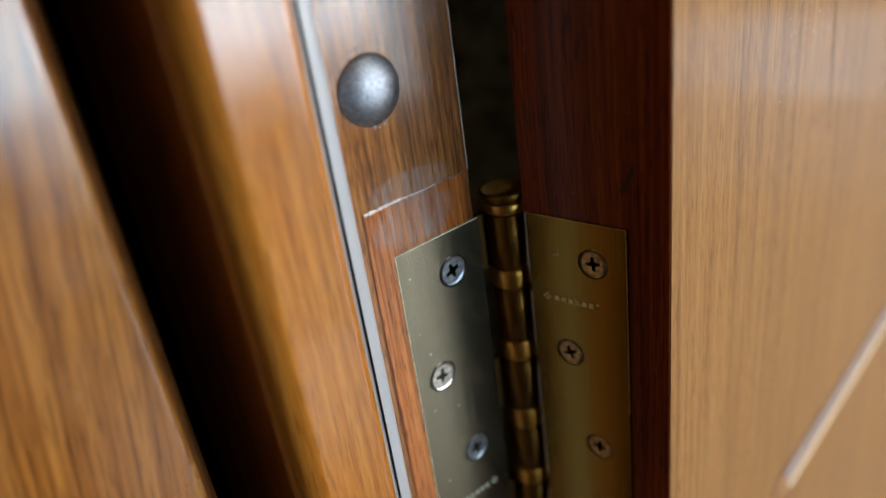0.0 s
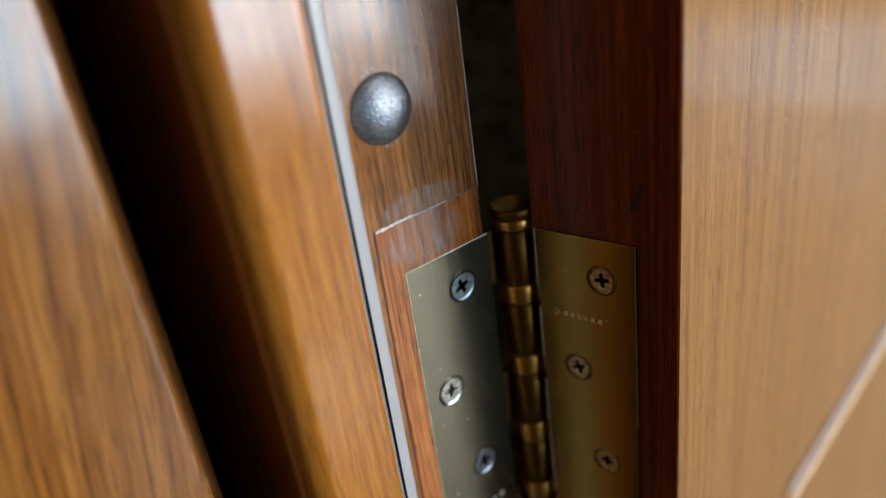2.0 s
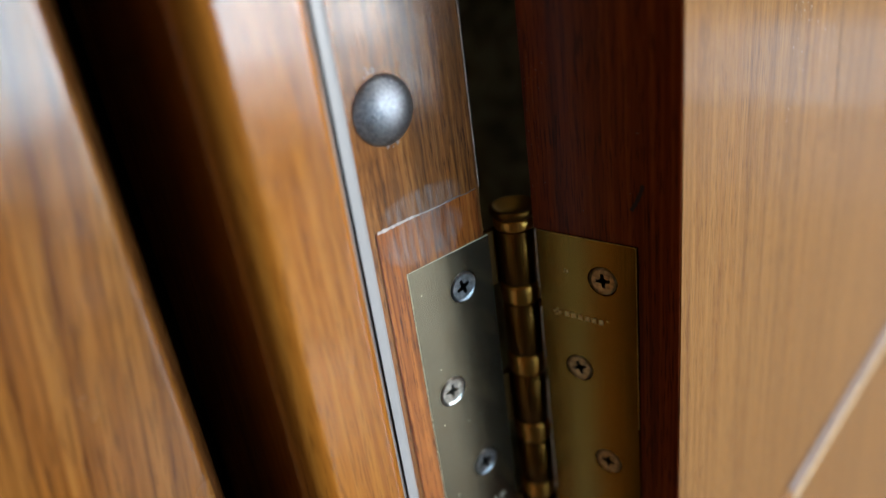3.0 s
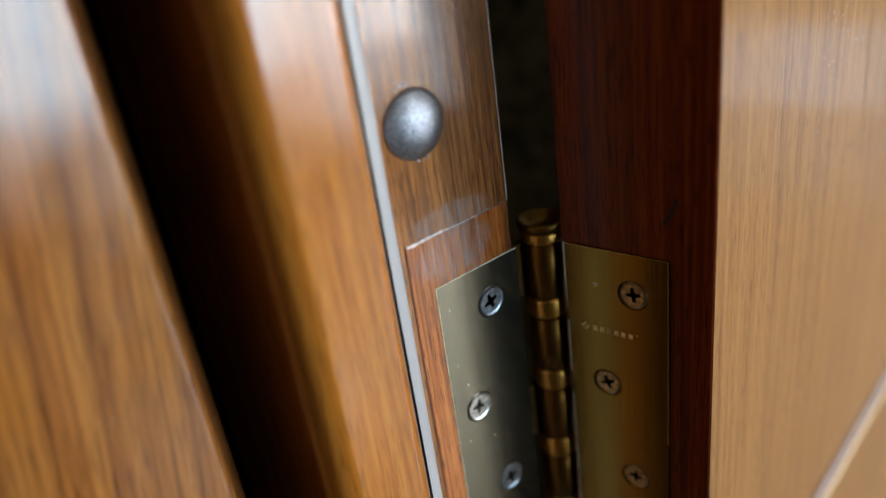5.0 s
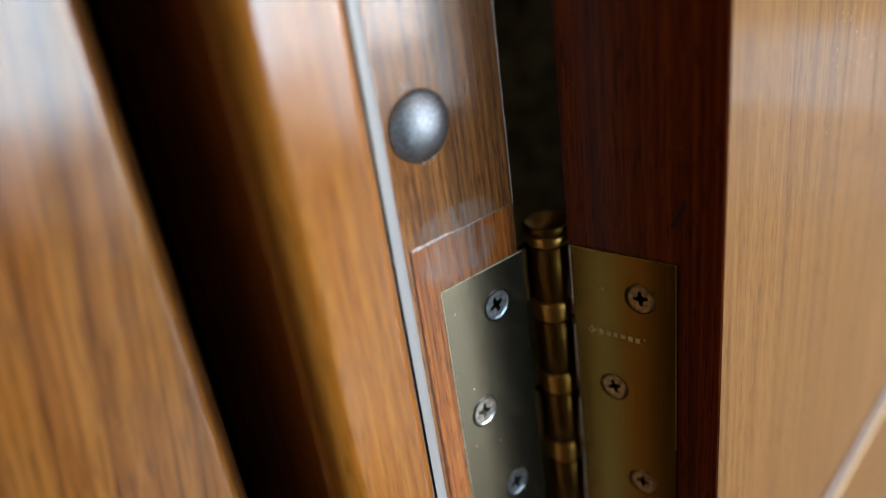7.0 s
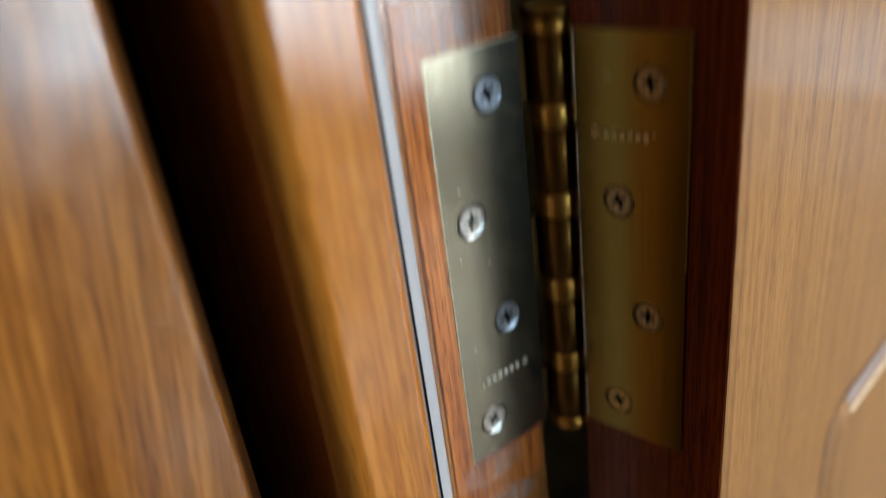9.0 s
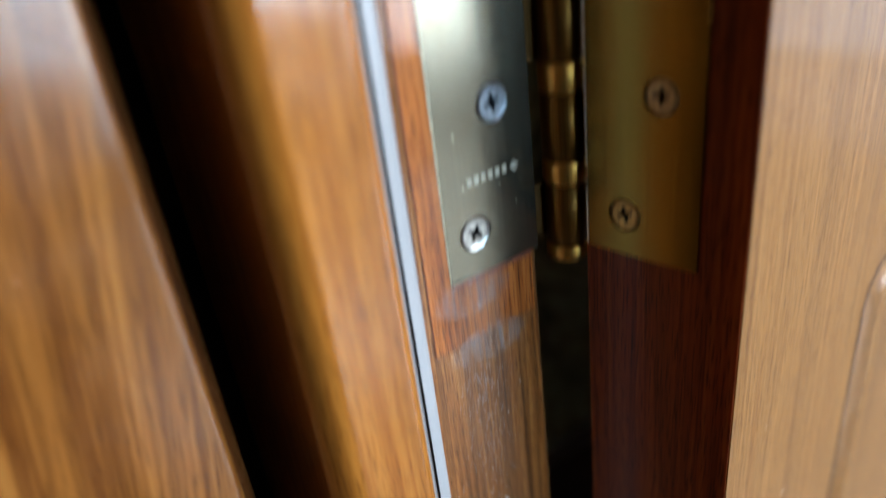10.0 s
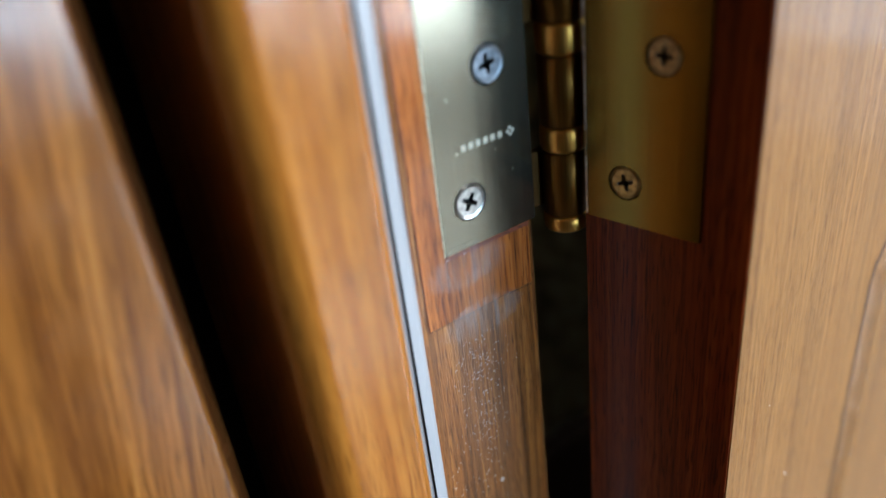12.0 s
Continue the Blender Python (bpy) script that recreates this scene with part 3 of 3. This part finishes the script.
smooth(part("cap_ring", lathe([(0.0042, Z0 + 0.0986), (0.0050, Z0 + 0.0989), (0.0052, Z0 + 0.0996), (0.0052, Z0 + 0.1012), (0.0049, Z0 + 0.1016)], PIN), RING_BRASS, hinge, "gold ring under the pin cap"))
smooth(part("pin_cap", lathe([(0.0046, Z0 + 0.1015), (0.0054, Z0 + 0.1020), (0.0058, Z0 + 0.1030), (0.0058, Z0 + 0.1038), (0.0055, Z0 + 0.1042), (0.0050, Z0 + 0.1040), (0.0034, Z0 + 0.1024), (0.0012, Z0 + 0.1018), (0.0004, Z0 + 0.1018)], PIN), KNUCKLE_BRASS, hinge, "dished dark brass cap of the hinge pin"))
smooth(part("pin_cap", lathe([(0.0040, Z0 - 0.0052), (0.0047, Z0 - 0.0051), (0.0049, Z0 - 0.0048), (0.0049, Z0 - 0.0022), (0.0042, Z0 - 0.0015)], PIN), RING_BRASS, hinge))
rnd = random.Random(8)
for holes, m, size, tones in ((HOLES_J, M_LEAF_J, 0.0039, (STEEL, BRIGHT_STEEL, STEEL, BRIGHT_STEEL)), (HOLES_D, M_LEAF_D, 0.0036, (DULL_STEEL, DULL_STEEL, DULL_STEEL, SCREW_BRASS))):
    for (a, z), tone in zip(holes, tones):
        head, hollow = screw_head(rnd.uniform(0, 1.5), size)
        s = part("screw", head, tone, hinge, "zinc plated cross-head screw")
        part("recess", hollow, tone if tone is BRIGHT_STEEL and z > 0.05 else RECESS, s)
        s.matrix_local = m @ Matrix.Translation((a, -0.0001, z))


def mark(m, parent, tone):
    """The maker's mark as plain shapes: a lozenge, a row of bars and a dot, from x = 0 to 0.015."""
    bm = bmesh.new()

    def poly(pts):
        bm.faces.new([bm.verts.new(m @ Vector((x, -0.00012, z))) for x, z in pts])

    for k in range(4):
        a = k * math.pi / 2
        c, s = math.cos(a), math.sin(a)
        poly([(0.0009 + (x * c - z * s), x * s + z * c) for x, z in ((0.0002, 0.0), (0.0007, -0.0005), (0.0011, 0.0), (0.0007, 0.0005))])
    for k in range(6):
        x = 0.0030 + k * 0.0018
        poly([(x, -0.00065), (x + 0.0011, -0.00065), (x + 0.0011, 0.00065), (x, 0.00065)])
    poly([(0.0140, 0.0005), (0.0144, 0.0005), (0.0144, 0.0009), (0.0140, 0.0009)])
    part("maker_mark", bm, tone, parent, "worn pale engraved mark")


mark(Matrix.Translation((0.0199, 0, 0.0217)) @ Matrix.Rotation(math.pi, 4, "Y"), leaf_j, MARK)
mark(Matrix.Translation((0.0112, 0, 0.0785)), leaf_d, DIM_MARK)

# ---- the domed stud ----
CAP = 0.0113
stud = part("stud", lathe([(0.0071, 0.0), (0.0072, 0.0003), (0.0070, 0.0006)] + [(CAP * math.sin(a), CAP * math.cos(a) - CAP + 0.0031) for a in [math.asin(0.0069 / CAP) * (1 - k / 14) for k in range(14)]] + [(0.0003, 0.0031)], (0, 0), 48), STUD_METAL)
smooth(stud)
stud.matrix_local = Matrix(((0, 0, 1, 0.0), (1, 0, 0, 0.0012), (0, 1, 0, Z0 + 0.1366), (0, 0, 0, 1)))
tagged(stud, "dark pewter domed stud pressed into the jamb", "stud")

# ---- dust, chips and flecks ----
rnd = random.Random(3)
M_DUST = Matrix(((0, 0, 1, 0.00005), (1, 0, 0, 0), (0, 1, 0, 0), (0, 0, 0, 1)))
spots = [(rnd.gauss(0.006, 0.004), Z0 - 0.022 - abs(rnd.gauss(0, 0.028))) for _ in range(420)] + [(rnd.uniform(-0.006, -0.002), Z0 - rnd.uniform(0.055, 0.11)) for _ in range(70)]
tagged(part("dust_flecks", bits([p for p in spots if -0.006 < p[0] < 0.021], M_DUST, 0.00015, 5), GLUE), "pale dust flecks stuck in the jamb varnish", "dust", kind="stuff")
tagged(part("glue_crumbs", bits([(-0.001, Z0 + 0.1445), (-0.0018, Z0 + 0.1438), (0.0002, Z0 + 0.1448), (-0.0014, Z0 + 0.1455), (0.0022, Z0 + 0.1288), (0.0010, Z0 + 0.1290), (0.0034, Z0 + 0.1293)], M_DUST, 0.0005, 12), GLUE), "pale crumbs of glue round the stud", "glue", kind="stuff")
beads = [(0.056 + 0.04 * rnd.random() ** 1.3, Z0 + 0.108 + 0.05 * rnd.random() ** 0.6) for _ in range(120)]
tagged(part("varnish_beads", bits(beads, M_FACE, 0.00016, 14), GLUE), "small raised beads of varnish on the door face", "varnish", kind="stuff")
M_EDGE = Matrix(((0.975, 0, 0.222, I.x), (0.2217, 0, -0.975, I.y), (0, 1, 0, 0), (0, 0, 0, 1)))
specks = [(0.0006 + 0.004 * rnd.random() ** 2, Z0 + rnd.uniform(0.105, 0.165)) for _ in range(45)] + [(rnd.uniform(0.001, 0.033), Z0 + rnd.uniform(0.104, 0.16)) for _ in range(25)]
tagged(part("edge_specks", bits(specks, M_EDGE @ Matrix.Translation((0, 0, 0.00003)), 0.00010, 17), SHEEN_AND_DUST), "tiny dull specks on the reddish door edge", "dust", kind="stuff")
part("crack", swept([(0.0925, Z0 + 0.140), (0.0940, Z0 + 0.120), (0.0965, Z0 + 0.104), (0.0992, Z0 + 0.088)], False, [(-0.0002, 0.00008), (0.0002, 0.00008)], M_FACE), DIRT_AND_SHADE, door, "thin dark crack in the veneer")
for u0, u1, z in ((0.0510, 0.0570, 0.0252), (0.0600, 0.0690, 0.0258), (0.0715, 0.0900, 0.0262)):
    part("scratch", swept([(u0, Z0 + z), ((u0 + u1) / 2, Z0 + z + 0.0002), (u1, Z0 + z + 0.0001)], False, [(-0.00012, 0.00008), (0.00012, 0.00008)], M_FACE), HAZE_AND_SCRATCH, door, "faint pale scratch")
tagged(part("paint_chip", bits([(0.0087, Z0 - 0.0689)], M_DUST, 0.0007, 6), GLUE), "small white chip on the jamb", "chip")
tagged(part("paint_fleck", bits([(0.0345, Z0 - 0.0846)], M_FACE, 0.0008, 7), GLUE), "tiny white fleck on the door face", "fleck")
tagged(part("paint_fleck", bits([(0.0183, Z0 - 0.0494)], M_FACE, 0.0003, 9), GLUE), "tiny white fleck on the door face", "fleck")


# ---- the rooms ----
def wall(name, lo, hi, mat, label):
    return tagged(part(name, box(lo, hi), mat), label, "wall", kind="structure")


tagged(part("floor", box((-1.6, 0.0, -0.1), (2.8, 3.7, 0.0)), TILE), "grey-brown polished floor", "floor", kind="structure")
tagged(part("floor_hall", box((-1.6, -2.7, -0.1), (2.8, 0.0, 0.0)), HALL), "dark brown wooden hall floor", "floor", kind="structure")
tagged(part("ceiling", box((-1.6, 0.0, 2.5), (2.8, 3.7, 2.6)), WHITE), "white painted ceiling", "ceiling", kind="structure")
tagged(part("ceiling_hall", box((-1.6, -2.7, 2.5), (2.8, 0.0, 2.6)), TAN), "tan hall ceiling", "ceiling", kind="structure")
wall("wall_door_side", (-1.5, -0.0515, 0), (-0.0505, 0.0238, 2.5), TAN, "tan wall beside the door frame")
wall("wall_latch_side", (0.921, -0.0515, 0), (2.6, 0.0238, 2.5), TAN, "tan wall beyond the doorway")
wall("wall_over_door", (-0.05, -0.0515, 2.101), (0.92, 0.0238, 2.5), TAN, "tan wall over the doorway")
wall("wall_back", (-1.5, -2.7, 0), (2.6, -2.6, 2.5), TAN, "tan wall behind")
wall("wall_camera_left", (-1.6, -2.7, 0), (-1.5, -0.052, 2.5), TAN, "tan side wall")
wall("wall_camera_right", (2.6, -2.7, 0), (2.7, 0.0235, 2.5), TAN, "tan side wall")
wall("wall_stone", (-0.34, 0.0242, 0.632), (-0.24, 3.5, 2.5), STONE, "dark green-grey veined stone wall behind the door")
wall("wall_dado", (-0.34, 0.0242, 0), (-0.225, 3.5, 0.632), DADO, "dark wooden dado under the stone")


def window_wall(name, lo, hi, axis, openings):
    """A wall with window openings (from, to, sill, head) through it, built of blocks round them."""
    holder = tagged(new(name), "beige wall with bright window openings", "wall", kind="structure")
    other = 1 - axis

    def block(kind, a0, a1, z0, z1, deep=None):
        l, h = list(lo), list(hi)
        l[axis], h[axis], l[2], h[2] = a0, a1, z0, z1
        if deep:
            l[other], h[other] = lo[other] + deep[0], lo[other] + deep[1]
        part(kind, box(l, h, 0.003 if deep else 0), PLASTER, holder)

    at = lo[axis]
    for a0, a1, z0, z1 in openings:
        block("masonry", at, a0, 0, 2.5)
        block("masonry", a0, a1, 0, z0)
        block("masonry", a0, a1, z1, 2.5)
        for k in (a0, a1 - 0.05):
            block("window_bar", k, k + 0.05, z0, z1, (0.05, 0.09))
        at = a1
    block("masonry", at, hi[axis], 0, 2.5)


window_wall("wall_window_east", (2.6, 0.024, 0), (2.7, 3.6, 2.5), 1, [(0.20, 1.35, 0.62, 1.25), (1.45, 1.98, 0.30, 2.20), (2.05, 3.00, 0.56, 2.20)])
# unseen wall, its low opening made up to house the added light
window_wall("wall_north_added_window", (-0.34, 3.5, 0), (2.6, 3.6, 2.5), 0, [(0.28, 1.40, 0.03, 0.40)])
